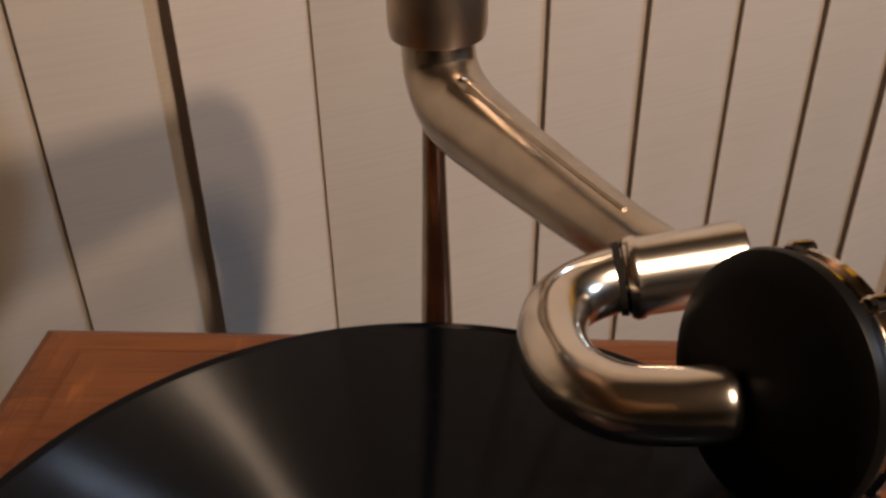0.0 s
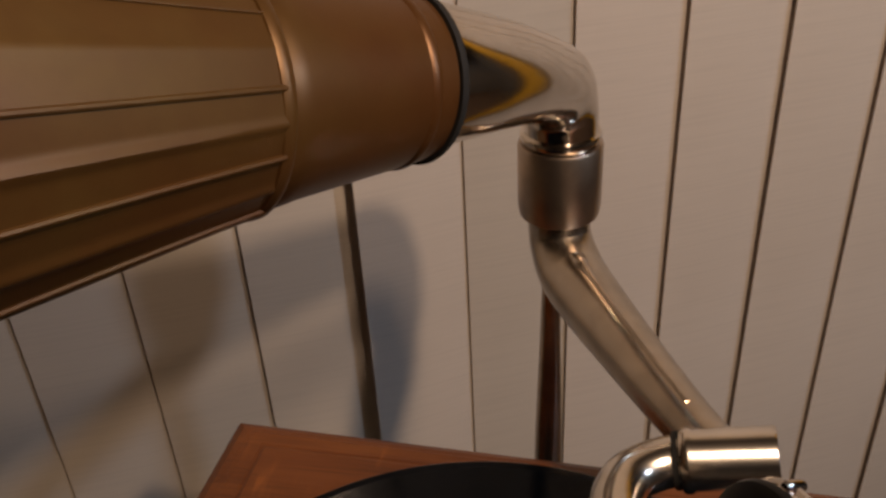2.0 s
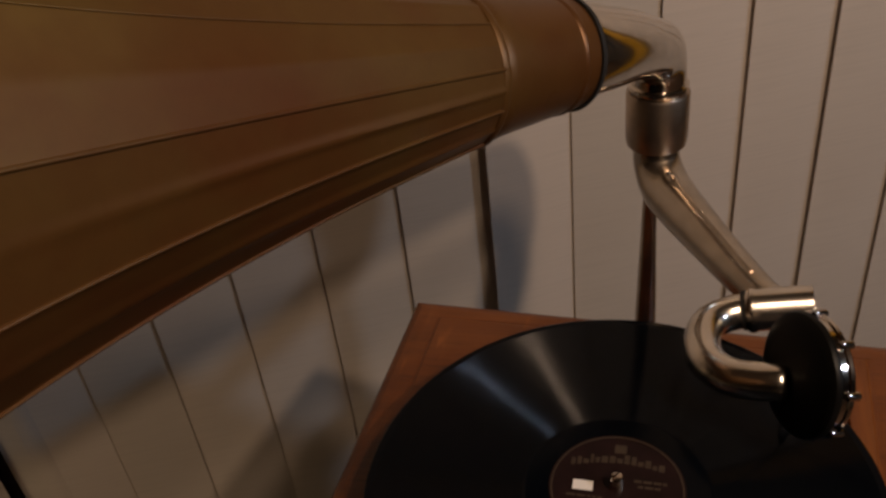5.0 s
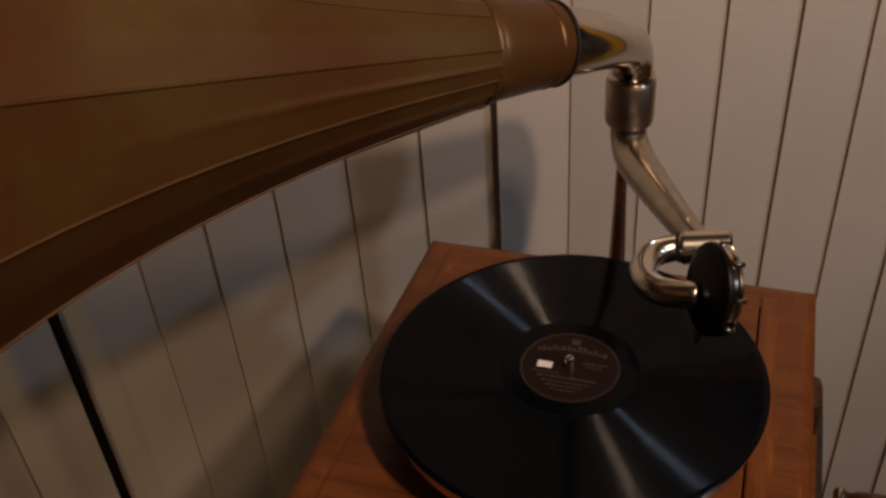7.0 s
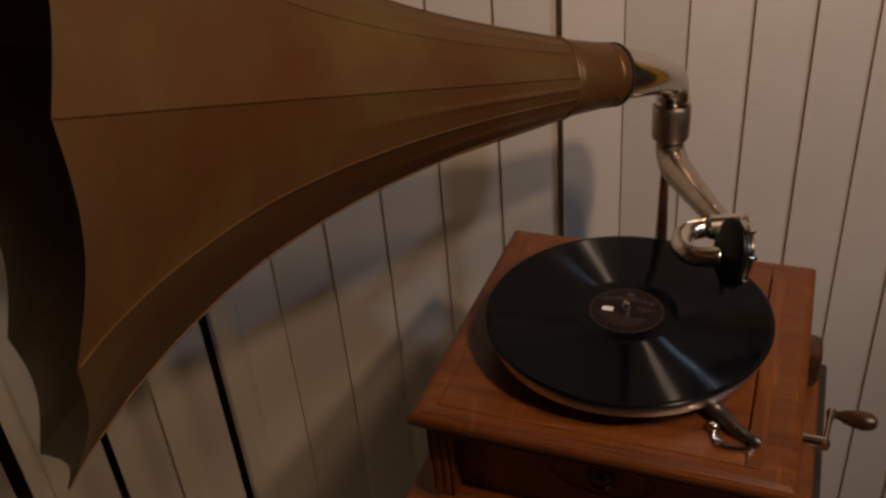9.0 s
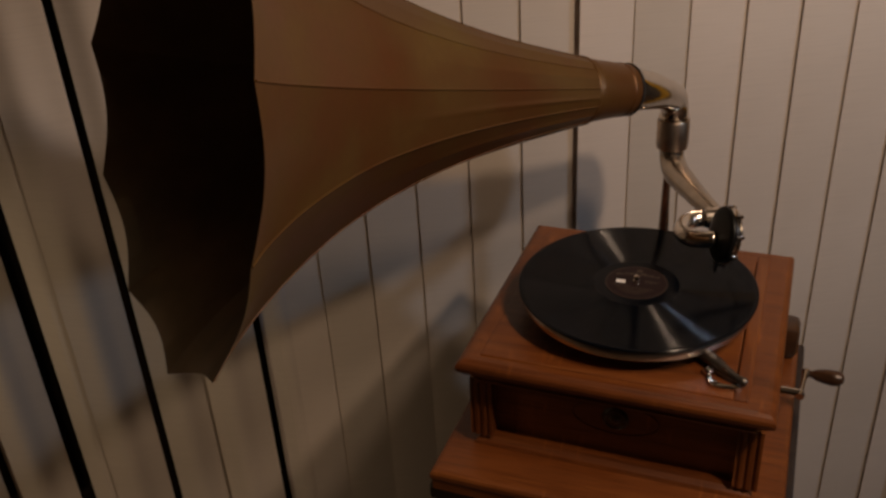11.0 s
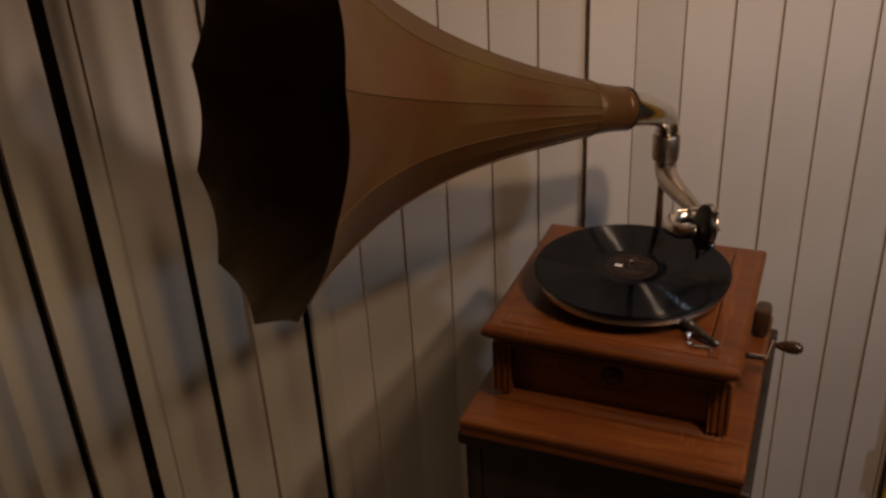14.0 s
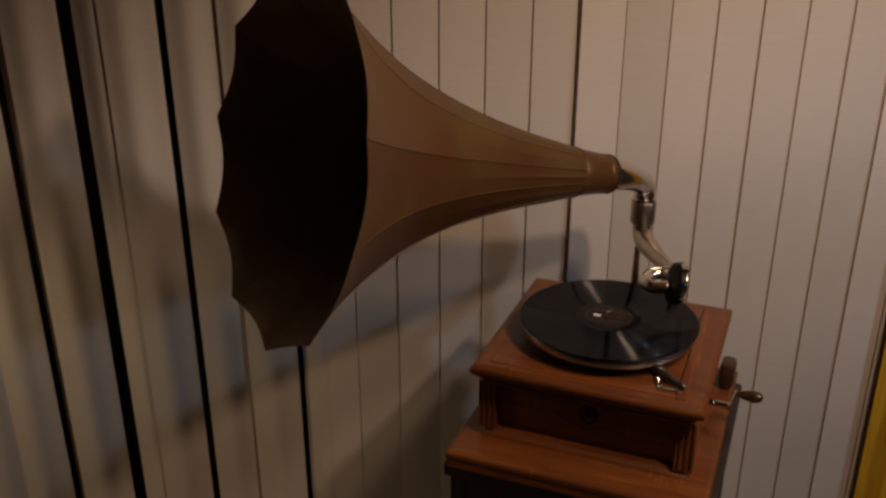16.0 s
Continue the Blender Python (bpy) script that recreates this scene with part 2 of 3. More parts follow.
    nt.links.new(geo.outputs["Normal"], add.inputs[1])
    nrm = nt.nodes.new("ShaderNodeVectorMath")
    nrm.operation = "NORMALIZE"
    nt.links.new(add.outputs[0], nrm.inputs[0])
    nt.links.new(nrm.outputs[0], b.inputs["Normal"])
    nz = nt.nodes.new("ShaderNodeTexNoise")
    nz.noise_dimensions = "1D"
    nz.inputs["Scale"].default_value, nz.inputs["Detail"].default_value = 700.0, 3.0
    nt.links.new(ln.outputs["Value"], nz.inputs["W"])
    nt.links.new(ramp(nt, nz.outputs["Fac"], [(0.3, (0.13, 0.13, 0.13)), (0.7, (0.19, 0.19, 0.19))]), b.inputs["Roughness"])
    b.inputs["Specular IOR Level"].default_value = 0.5
    b.inputs["IOR"].default_value = 1.21
    return m


WAX = make_record_wax()


def make_curtain():
    m, nt, b = material("yellow_curtain_cloth")
    n1 = node(nt, "ShaderNodeTexNoise", Scale=1.0, Detail=5.0)
    nt.links.new(coords(nt, (160, 160, 8)), n1.inputs["Vector"])
    nt.links.new(ramp(nt, n1.outputs["Fac"], [(0.3, (0.42, 0.24, 0.008)), (0.7, (0.62, 0.38, 0.015))]), b.inputs["Base Color"])
    b.inputs["Roughness"].default_value = 0.8
    return m


CURTAIN = make_curtain()
TAUPE = plain("taupe_cloth", (0.13, 0.095, 0.05), 0.8, 0.0, 0.2, 80)

# ---------------------------------------------------------------- building helpers


def put(name, bm, mat, parent=None, label="", smooth=False):
    me = bpy.data.meshes.new(name)
    bmesh.ops.recalc_face_normals(bm, faces=bm.faces)
    bm.to_mesh(me)
    bm.free()
    if mat:
        me.materials.append(mat)
    if smooth:
        for p in me.polygons:
            p.use_smooth = True
        me.set_sharp_from_angle(angle=radians(38))
    ob = new(name, me)
    if parent:
        ob.parent = parent
        ob.matrix_parent_inverse = parent.matrix_world.inverted()
    if label:
        tagged(ob, label)
    return ob


def part(name, bm, mat, parent, label="", smooth=False):
    return put(name, bm, mat, parent, label, smooth)


def empty(name, where=(0, 0, 0)):
    ob = new(name)
    ob.matrix_world = Matrix.Translation(where)
    ob.empty_display_size = 0.05
    bpy.context.view_layer.update()
    return ob


def box(x0, x1, y0, y1, z0, z1, bevel=0.0, bm=None):
    own = bm is None
    b = bmesh.new()
    bmesh.ops.create_cube(b, size=1)
    bmesh.ops.transform(b, verts=b.verts, matrix=Matrix.Translation(((x0 + x1) / 2, (y0 + y1) / 2, (z0 + z1) / 2)) @ Matrix.Diagonal((x1 - x0, y1 - y0, z1 - z0, 1)))
    if bevel:
        bmesh.ops.bevel(b, geom=b.edges[:], offset=bevel, segments=2, profile=0.5, affect="EDGES")
    if own:
        return b
    me = bpy.data.meshes.new("tmp")
    b.to_mesh(me)
    b.free()
    bm.from_mesh(me)
    bpy.data.meshes.remove(me)
    return bm


def lathe(profile, m=None, seg=64, bm=None, closed=False):
    """Turn (radius, height) pairs round z, then move by m."""
    b = bm or bmesh.new()
    m = m or Matrix.Identity(4)
    rings = []
    for r, h in profile:
        if r < 1e-6:
            rings.append([b.verts.new(m @ Vector((0, 0, h)))])
        else:
            rings.append([b.verts.new(m @ Vector((r * math.cos(2 * math.pi * i / seg), r * math.sin(2 * math.pi * i / seg), h))) for i in range(seg)])
    pairs = list(zip(rings, rings[1:]))
    if closed:
        pairs.append((rings[-1], rings[0]))
    for a, c in pairs:
        for i in range(seg):
            j = (i + 1) % seg
            if len(a) == 1 and len(c) == 1:
                continue
            if len(a) == 1:
                b.faces.new((a[0], c[j], c[i]))
            elif len(c) == 1:
                b.faces.new((a[i], a[j], c[0]))
            else:
                b.faces.new((a[i], a[j], c[j], c[i]))
    return b


def smooth_path(points, per=10):
    """Catmull-Rom through (x, y, z, radius)."""
    p = [np.array(q, float) for q in points]
    p = [2 * p[0] - p[1]] + p + [2 * p[-1] - p[-2]]
    out = []
    for a, b, c, d in zip(p, p[1:], p[2:], p[3:]):
        for k in range(per):
            t = k / per
            out.append(0.5 * (2 * b + (c - a) * t + (2 * a - 5 * b + 4 * c - d) * t * t + (3 * b - a - 3 * c + d) * t ** 3))
    out.append(p[-2])
    return out


def tube(points, seg=28, per=10, cap=True, bm=None):
    b = bm or bmesh.new()
    path = smooth_path(points, per)
    pts = [Vector(q[:3]) for q in path]
    rad = [q[3] for q in path]
    up = Vector((0.13, 0.2, 1)).normalized()
    rings = []
    for i, q in enumerate(pts):
        d = (pts[min(i + 1, len(pts) - 1)] - pts[max(i - 1, 0)]).normalized()
        if i == 0:
            side = d.cross(up).normalized()
        else:
            side = (side - d * side.dot(d)).normalized()
        o = d.cross(side)
        rings.append([b.verts.new(q + (side * math.cos(2 * math.pi * k / seg) + o * math.sin(2 * math.pi * k / seg)) * rad[i]) for k in range(seg)])
    for a, c in zip(rings, rings[1:]):
        for i in range(seg):
            j = (i + 1) % seg
            b.faces.new((a[i], a[j], c[j], c[i]))
    if cap:
        b.faces.new(rings[0][::-1])
        b.faces.new(rings[-1])
    return b


def aim(where, direction):
    """A pose at a place with its z along a direction."""
    return Matrix.Translation(where) @ Vector(direction).to_track_quat("Z", "Y").to_matrix().to_4x4()


# ---------------------------------------------------------------- the room
def slab(name, x0, x1, y0, y1, z0, z1, mat, m=None):
    b = box(x0, x1, y0, y1, z0, z1)
    if m:
        bmesh.ops.transform(b, verts=b.verts, matrix=m)
    ob = put(name, b, mat)
    return tagged(ob, kind="structure")


ROOM = Matrix.Rotation(BLIND_TURN, 4, "Z")   # room axes: x along the blind, y towards the window
slab("floor", -2.6, 2.6, -3.2, 0.75, -0.1, 0.0, FLOOR, ROOM)
slab("ceiling", -2.6, 2.6, -3.2, 0.75, 2.62, 2.72, CEILING, ROOM)
slab("wall_west", -2.7, -2.6, -3.2, 0.75, 0.0, 2.62, WALL, ROOM)
slab("wall_east", 2.6, 2.7, -3.2, 0.75, 0.0, 2.62, WALL, ROOM)
slab("wall_south", -2.7, 2.7, -3.3, -3.2, 0.0, 2.62, WALL, ROOM)


def build_window_wall():
    # a wall with one wide opening behind the blind
    y0, y1 = 0.55, 0.75
    b = box(-2.7, -1.75, y0, y1, 0, 2.62)
    box(1.75, 2.7, y0, y1, 0, 2.45, bm=b)
    box(-1.75, 1.75, y0, y1, 2.2, 2.62, bm=b)
    bmesh.ops.transform(b, verts=b.verts, matrix=ROOM)
    tagged(put("wall_north", b, WALL), kind="structure")
    w = empty("window_1")
    tagged(w, "dark night window behind the vertical blind", "window", kind="structure")
    b = box(-1.75, 1.75, 0.62, 0.63, 0.0, 2.2)
    bmesh.ops.transform(b, verts=b.verts, matrix=ROOM)
    part("pane", b, NIGHT, w)


build_window_wall()

# ---------------------------------------------------------------- the vertical blind
PITCH, WIDTH = 0.0790, 0.0915


def slat_mesh(width, thick=0.0011, bow=0.0016, ripple=0.0, n=6):
    """A hanging cloth strip, slightly bowed across, with folded edges."""
    b = bmesh.new()
    cols = []
    for i in range(n + 1):
        x = width * (i / n - 0.5)
        y = -bow * (1 - (2 * i / n - 1) ** 2) + ripple * math.sin(9.4 * i / n + 0.8)
        cols.append([b.verts.new((x, y + s * thick / 2, z)) for s, z in ((-1, 0.03), (-1, 2.12), (1, 2.12), (1, 0.03))])
    for a, c in zip(cols, cols[1:]):
        for i in range(4):
            j = (i + 1) % 4
            b.faces.new((a[i], c[i], c[j], a[j]))
    b.faces.new(cols[0])
    b.faces.new(cols[-1][::-1])
    bmesh.ops.recalc_face_normals(b, faces=b.faces)
    me = bpy.data.meshes.new("slat")
    b.to_mesh(me)
    b.free()
    me.materials.append(SLAT)
    for p in me.polygons:
        p.use_smooth = True
    me.set_sharp_from_angle(angle=radians(30))
    return me


blind = empty("vertical_blind", at_blind(0, 2.14))
tagged(blind, "off-white fabric vertical blind, closed, with narrow dark gaps", "blind")
rail = box(-1.7, 1.7, -0.02, 0.02, 2.12, 2.16, 0.003)
bmesh.ops.transform(rail, verts=rail.verts, matrix=Matrix.Translation(BLIND_N * BLIND_D) @ ROOM)
part("head_rail", rail, plain("rail_white", (0.6, 0.58, 0.55), 0.5), blind)
SLAT_MESH = slat_mesh(WIDTH)
CURLED = slat_mesh(WIDTH, bow=0.0095, ripple=0.0022, n=20)


def hang(u, turn, off=0.0, mesh=None):
    ob = new("slat", mesh or SLAT_MESH)
    ob.parent = blind
    ob.matrix_parent_inverse = blind.matrix_world.inverted()
    ob.matrix_basis = Matrix.Translation(at_blind(u, 0.0, off)) @ Matrix.Rotation(BLIND_TURN + radians(turn), 4, "Z")


# right of the gaps the slats lap evenly: the right edge of each lies behind its neighbour
rng = random.Random(7)
FIRST = 0.0165
for k in range(-6, 10):
    edge = FIRST + PITCH * k              # visible left edge of slat k
    hang(edge + WIDTH / 2, {0: 9.0, 3: 5.5}.get(k, (3.8 if k < 3 else 5.2) + rng.uniform(-1.3, 1.6)), {0: -0.005}.get(k, 0.0))
# looser slats with dark gaps between them
for u, turn, off in ((-0.4405, 4, 0.008), (-0.5415, 3, -0.004), (-0.5550, -2, 0.006), (-0.6280, 7, 0.004), (-0.7325, 8, -0.006), (-0.7800, -6, 0.006),
                     (-0.8930, 9, 0.0), (-0.9130, -8, 0.010), (-1.0105, 4, 0), (-1.080, 6, 0), (-1.160, 5, 0), (-1.240, 6, 0), (-1.320, 6, 0), (-1.400, 6, 0), (-1.480, 6, 0), (-1.560, 6, 0)):
    hang(u, turn, off, CURLED)

# ---------------------------------------------------------------- the yellow curtain


def build_curtain():
    b = bmesh.new()
    cols = []
    n = 40
    for i in range(n + 1):
        u = 0.650 + 0.16 * i / n
        y = -0.035 + 0.014 * math.sin(i * 0.72) + 0.006 * math.sin(i * 1.31 + 1)
        for_z = []
        for z, s in ((0.05, 1.15), (0.9, 1.0), (2.1, 0.8)):
            for_z.append((at_blind(u, z, y * s), at_blind(u, z, y * s - 0.0018)))
        cols.append(for_z)
    grid = [[(b.verts.new(p), b.verts.new(q)) for p, q in c] for c in cols]
    for a, c in zip(grid, grid[1:]):
        for i in range(2):
            b.faces.new((a[i][0], c[i][0], c[i + 1][0], a[i + 1][0]))
            b.faces.new((a[i][1], a[i + 1][1], c[i + 1][1], c[i][1]))
        b.faces.new((a[0][0], a[0][1], c[0][1], c[0][0]))
        b.faces.new((a[2][0], c[2][0], c[2][1], a[2][1]))
    for e in (grid[0], grid[-1]):
        for i in range(2):
            b.faces.new((e[i][0], e[i + 1][0], e[i + 1][1], e[i][1]))
    ob = put("curtain", b, CURTAIN, smooth=True)
    tagged(ob, "golden yellow cloth curtain hanging in folds", "curtain")
    p = box(-0.012, 0.014, -0.003, 0.003, 0.270, 0.372, 0.001)
    bmesh.ops.transform(p, verts=p.verts, matrix=Matrix.Translation(at_blind(0.657, 0.0, -0.058)) @ Matrix.Rotation(BLIND_TURN, 4, "Z"))
    part("tie_band", p, TAUPE, ob, "dull brown cloth band")


build_curtain()

# ---------------------------------------------------------------- the dark stand under the gramophone


CASE_TURN = Matrix.Rotation(radians(-1.6), 4, "Z")


def case_part(name, bm, mat, parent, label="", smooth=False):
    bmesh.ops.transform(bm, verts=bm.verts, matrix=CASE_TURN)
    return part(name, bm, mat, parent, label, smooth)


def build_stand():
    st = empty("cabinet", (0, 0, 0))
    tagged(st, "dark-stained wooden cabinet carrying the gramophone", "cabinet")
    x0, x1, y0, y1 = -0.185, 0.187, -0.178, 0.205
    case_part("top_board", box(x0, x1, y0, y1, 0.795, 0.8155, 0.004), STAND_WOOD, st)
    case_part("side_panel", box(x0 + 0.008, x0 + 0.028, y0 + 0.01, y1 - 0.008, 0.0, 0.794), STAND_WOOD, st)
    case_part("side_panel", box(x1 - 0.028, x1 - 0.008, y0 + 0.01, y1 - 0.008, 0.0, 0.794), STAND_WOOD, st)
    case_part("back_panel", box(x0 + 0.029, x1 - 0.029, y1 - 0.024, y1 - 0.01, 0.0, 0.794), STAND_WOOD, st)
    case_part("front_panel", box(x0 + 0.029, x1 - 0.029, y0 + 0.012, y0 + 0.03, 0.0, 0.794), STAND_WOOD, st)


build_stand()

# ---------------------------------------------------------------- the gramophone
gram = empty("gramophone", (0, 0, 0.816))
tagged(gram, "antique oak gramophone with a large brown faceted horn", "gramophone")


def frame_moulding(x0, x1, y0, y1, profile):
    """A mitred moulding round a rectangle: profile of (outward, height)."""
    b = bmesh.new()
    rings = []
    for o, h in profile:
        rings.append([b.verts.new(p) for p in ((x0 - o, y0 - o, h), (x1 + o, y0 - o, h), (x1 + o, y1 + o, h), (x0 - o, y1 + o, h))])
    for a, c in zip(rings, rings[1:] + rings[:1]):
        for i in range(4):
            j = (i + 1) % 4
            b.faces.new((a[i], a[j], c[j], c[i]))
    return b


def build_case():
    # plinth with a rounded upper edge
    case_part("plinth", frame_moulding(-0.15, 0.15, -0.159, 0.165, [(-0.02, 0.817), (0.024, 0.817), (0.026, 0.820), (0.026, 0.832), (0.028, 0.836), (0.028, 0.841), (0.0262, 0.8440), (0.022, BASE), (-0.04, BASE), (-0.04, 0.830), (-0.02, 0.830)]), OAK_X, gram)
    case_part("plinth_moulding", frame_moulding(-0.135, 0.135, -0.118, 0.145, [(-0.004, BASE + 0.0005), (0.012, BASE + 0.0005), (0.010, BASE + 0.004), (0.005, BASE + 0.008), (0.003, BASE + 0.011), (-0.004, BASE + 0.011)]), OAK_X, gram)
    # body
    case_part("front_panel", box(-0.128, 0.128, -0.112, -0.102, BASE + 0.004, 0.950), OAK_DARK, gram, "dark figured oak panel")
    case_part("back_panel", box(-0.134, 0.134, 0.128, 0.142, BASE + 0.004, 0.950), OAK_X, gram)
    for s in (-1, 1):
        case_part("side_panel", box(min(s * 0.120, s * 0.134), max(s * 0.120, s * 0.134), -0.1015, 0.1275, BASE + 0.004, 0.950), OAK_Y, gram)
        # fluted corner posts
        for y in (-0.116, 0.128):
            b = bmesh.new()
            sect = []
            w, d = 0.012, 0.012
            for i in range(25):
                x = -w + 2 * w * i / 24
                dip = 0.0022 * max(0.0, math.sin(i / 24 * 3 * math.pi * 2 - 0.6))
                sect.append((x, -d + dip))
            sect += [(w, d), (-w, d)]
            lo = [b.verts.new((s * 0.138 + x, y + (yy if y < 0 else -yy), BASE + 0.0116)) for x, yy in sect]
            hi = [b.verts.new((v.co.x, v.co.y, 0.9318)) for v in lo]
            for i in range(len(lo)):
                j = (i + 1) % len(lo)
                b.faces.new((lo[i], lo[j], hi[j], hi[i]))
            b.faces.new(lo[::-1])
            b.faces.new(hi)
            case_part("corner_post", b, OAK_Z, gram)
    # carved rosette on the front panel
    rim = lathe([(0.0, 0.004), (0.004, 0.0036), (0.006, 0.0018), (0.010, 0.0016), (0.0115, 0.0032), (0.013, 0.0016), (0.0145, 0.0)], aim((0.004, -0.1122, 0.902), (0, -1, 0)), 40)
    case_part("rosette", rim, KNOB_WOOD, gram, "small dark turned rosette", True)
    b = tube([(0.004 + 0.045 * math.cos(a), -0.1125, 0.902 + 0.020 * math.sin(a), 0.0007) for a in [2 * math.pi * i / 24 for i in range(25)]], 6, 2, False)
    case_part("carved_line", b, OAK_DARK, gram)
    # stepped cornice and the top board
    case_part("cornice", frame_moulding(-0.13, 0.13, -0.118, 0.14, [(-0.004, 0.932), (0.0125, 0.932), (0.0135, 0.9345), (0.0125, 0.9370), (0.0140, 0.9400), (0.0180, 0.9440), (0.0225, 0.9462), (0.0225, 0.9485), (0.0258, 0.9500), (0.0278, 0.9530), (0.0285, 0.9565), (0.0278, 0.9600), (0.0255, 0.9630), (0.0215, 0.9652), (0.0165, 0.9660), (-0.004, 0.9660)]), OAK_X, gram)
    case_part("top_frame", frame_moulding(-0.137, 0.133, -0.131, 0.150, [(0.0006, TOP - 0.0008), (0.008, TOP - 0.0008), (0.0105, TOP - 0.0025), (0.0105, TOP - 0.0009 - 0.004), (0.0006, TOP - 0.0009 - 0.004)]), OAK_X, gram)
    case_part("top_board", box(-0.1355, 0.1168, -0.1295, 0.1485, 0.9600, TOP + 0.0005, 0.0012), OAK_X, gram)
    case_part("end_strip", box(0.1180, 0.1315, -0.1295, 0.1485, 0.9600, TOP + 0.0005, 0.0014), OAK_Y, gram)


build_case()

# platter, spindle and the wooden block
pl = part("platter", lathe([(0.0, 0.9800), (0.110, 0.9800), (0.1130, 0.9850), (0.1220, 0.9850), (0.1236, 0.9862), (0.1240, 0.9900), (0.1236, 0.9950), (0.1225, 0.9964), (0.0, 0.9964)], seg=128), STEEL, gram, "nickel-plated turntable platter", True)
part("felt", lathe([(0.0, 0.9965), (0.119, 0.9965), (0.119, 0.9975), (0.0, 0.9975)], seg=96), GASKET, pl)
part("spindle", lathe([(0.0036, 0.9640), (0.0036, 1.0060), (0.0026, 1.0085), (0.0, 1.0090)], seg=20), NICKEL, pl, smooth=True)
case_part("stop_block", box(0.153, 0.176, 0.120, 0.160, BASE + 0.001, 0.889, 0.008), KNOB_WOOD, gram, "dark rounded wooden block", True)


def outline(points, z0, z1, bevel=0.0008):
    """A flat plate of a smooth outline."""
    path = smooth_path([(x, y, 0, 0) for x, y in points] + [(*points[0], 0, 0)], 5)[:-1]
    b = bmesh.new()
    lo = [b.verts.new((q[0], q[1], z0)) for q in path]
    f = b.faces.new(lo)
    top = bmesh.ops.extrude_face_region(b, geom=[f])["geom"]
    vs = [v for v in top if isinstance(v, bmesh.types.BMVert)]
    for v in vs:
        v.co.z = z1
    es = [e for e in b.edges if all(v in vs for v in e.verts)]
    bmesh.ops.bevel(b, geom=es, offset=bevel, segments=2, profile=0.5, affect="EDGES")
    return b


def build_brake():
    plate = [(0.0855, -0.0925), (0.0925, -0.0915), (0.0960, -0.0955), (0.0935, -0.1010), (0.0965, -0.1080), (0.1050, -0.1120), (0.1190, -0.1115), (0.1235, -0.1130), (0.1180, -0.1170), (0.1060, -0.1200), (0.0955, -0.1175), (0.0905, -0.1090), (0.0890, -0.1015), (0.0845, -0.0975)]
    br = case_part("brake", outline(plate, TOP + 0.0006, TOP + 0.0042), NICKEL, gram, "nickel crescent brake with a dark lever", True)
    case_part("lever", tube([(0.0770, -0.0700, TOP + 0.009, 0.0066), (0.0860, -0.0800, TOP + 0.010, 0.0070), (0.0980, -0.0900, TOP + 0.010, 0.0060), (0.1080, -0.0985, TOP + 0.009, 0.0044), (0.1180, -0.1045, TOP + 0.007, 0.0038), (0.1240, -0.1070, TOP + 0.006, 0.0044), (0.1275, -0.1080, TOP + 0.005, 0.0030)], 14, 6), IRON, br, smooth=True)
    case_part("pivot", lathe([(0.0, 0.0045), (0.0032, 0.0040), (0.0046, 0.0026), (0.0050, 0.0)], Matrix.Translation((0.0900, -0.0965, TOP + 0.004)), 24), NICKEL, br, smooth=True)
    case_part("screw", lathe([(0.0, 0.0024), (0.0018, 0.0020), (0.0024, 0.0)], Matrix.Translation((0.0985, -0.1140, TOP + 0.004)), 16), NICKEL, br, smooth=True)
    case_part("spring", tube([(0.1040 + 0.0017 * k, -0.1010 - 0.0007 * k, TOP + 0.013 - 0.0006 * k + (0.0014 if k % 2 else -0.0008), 0.0007) for k in range(11)], 6, 3), NICKEL, br, smooth=True)


build_brake()


def build_crank():
    cr = case_part("crank", lathe([(0.0, 0.0), (0.0050, 0.0), (0.0050, 0.052), (0.0, 0.052)], aim((0.128, -0.020, 0.905), (1, 0, 0)), 20), NICKEL, gram, "crank with a dark wooden handle", True)
    case_part("arm", tube([(0.1795, -0.0255, 0.9048, 0.0042), (0.1800, -0.020, 0.9046, 0.0046), (0.1808, -0.012, 0.904, 0.0026), (0.1830, 0.012, 0.902, 0.0026), (0.1845, 0.024, 0.901, 0.0048), (0.1850, 0.029, 0.9008, 0.0036)], 14, 6), NICKEL_SATIN, cr, smooth=True)
    h = aim((0.186, 0.025, 0.900), (0.93, -0.30, 0.2))
    case_part("handle", lathe([(0.0, 0.0), (0.0035, 0.0), (0.0040, 0.006), (0.0060, 0.010), (0.0078, 0.018), (0.0088, 0.026), (0.0078, 0.033), (0.0045, 0.0375), (0.0, 0.0385)], h, 24), KNOB_WOOD, cr, smooth=True)
    case_part("escutcheon", lathe([(0.0, 0.0), (0.012, 0.0), (0.012, 0.0015), (0.0085, 0.003), (0.0, 0.003)], aim((0.1342, -0.020, 0.905), (1, 0, 0)), 24), NICKEL, cr, smooth=True)


build_crank()

# ---------------------------------------------------------------- horn
HORN_START = Vector((-0.042, 0.132, 1.169))
HORN_MOUTH = Vector((-0.3715, -0.2585, 1.2774))
HORN_AXIS = (HORN_MOUTH - HORN_START).normalized()
HORN_LEN = (HORN_MOUTH - HORN_START).length
HORN_UP = (Vector((0, 0, 1)) - HORN_AXIS * HORN_AXIS.z).normalized()
HORN_RT = HORN_AXIS.cross(HORN_UP)
PETALS = 11
CREASES = [-71.0, -100.5, -136.0, -169.0] + [-203.0 - 32.57 * i for i in range(7)]


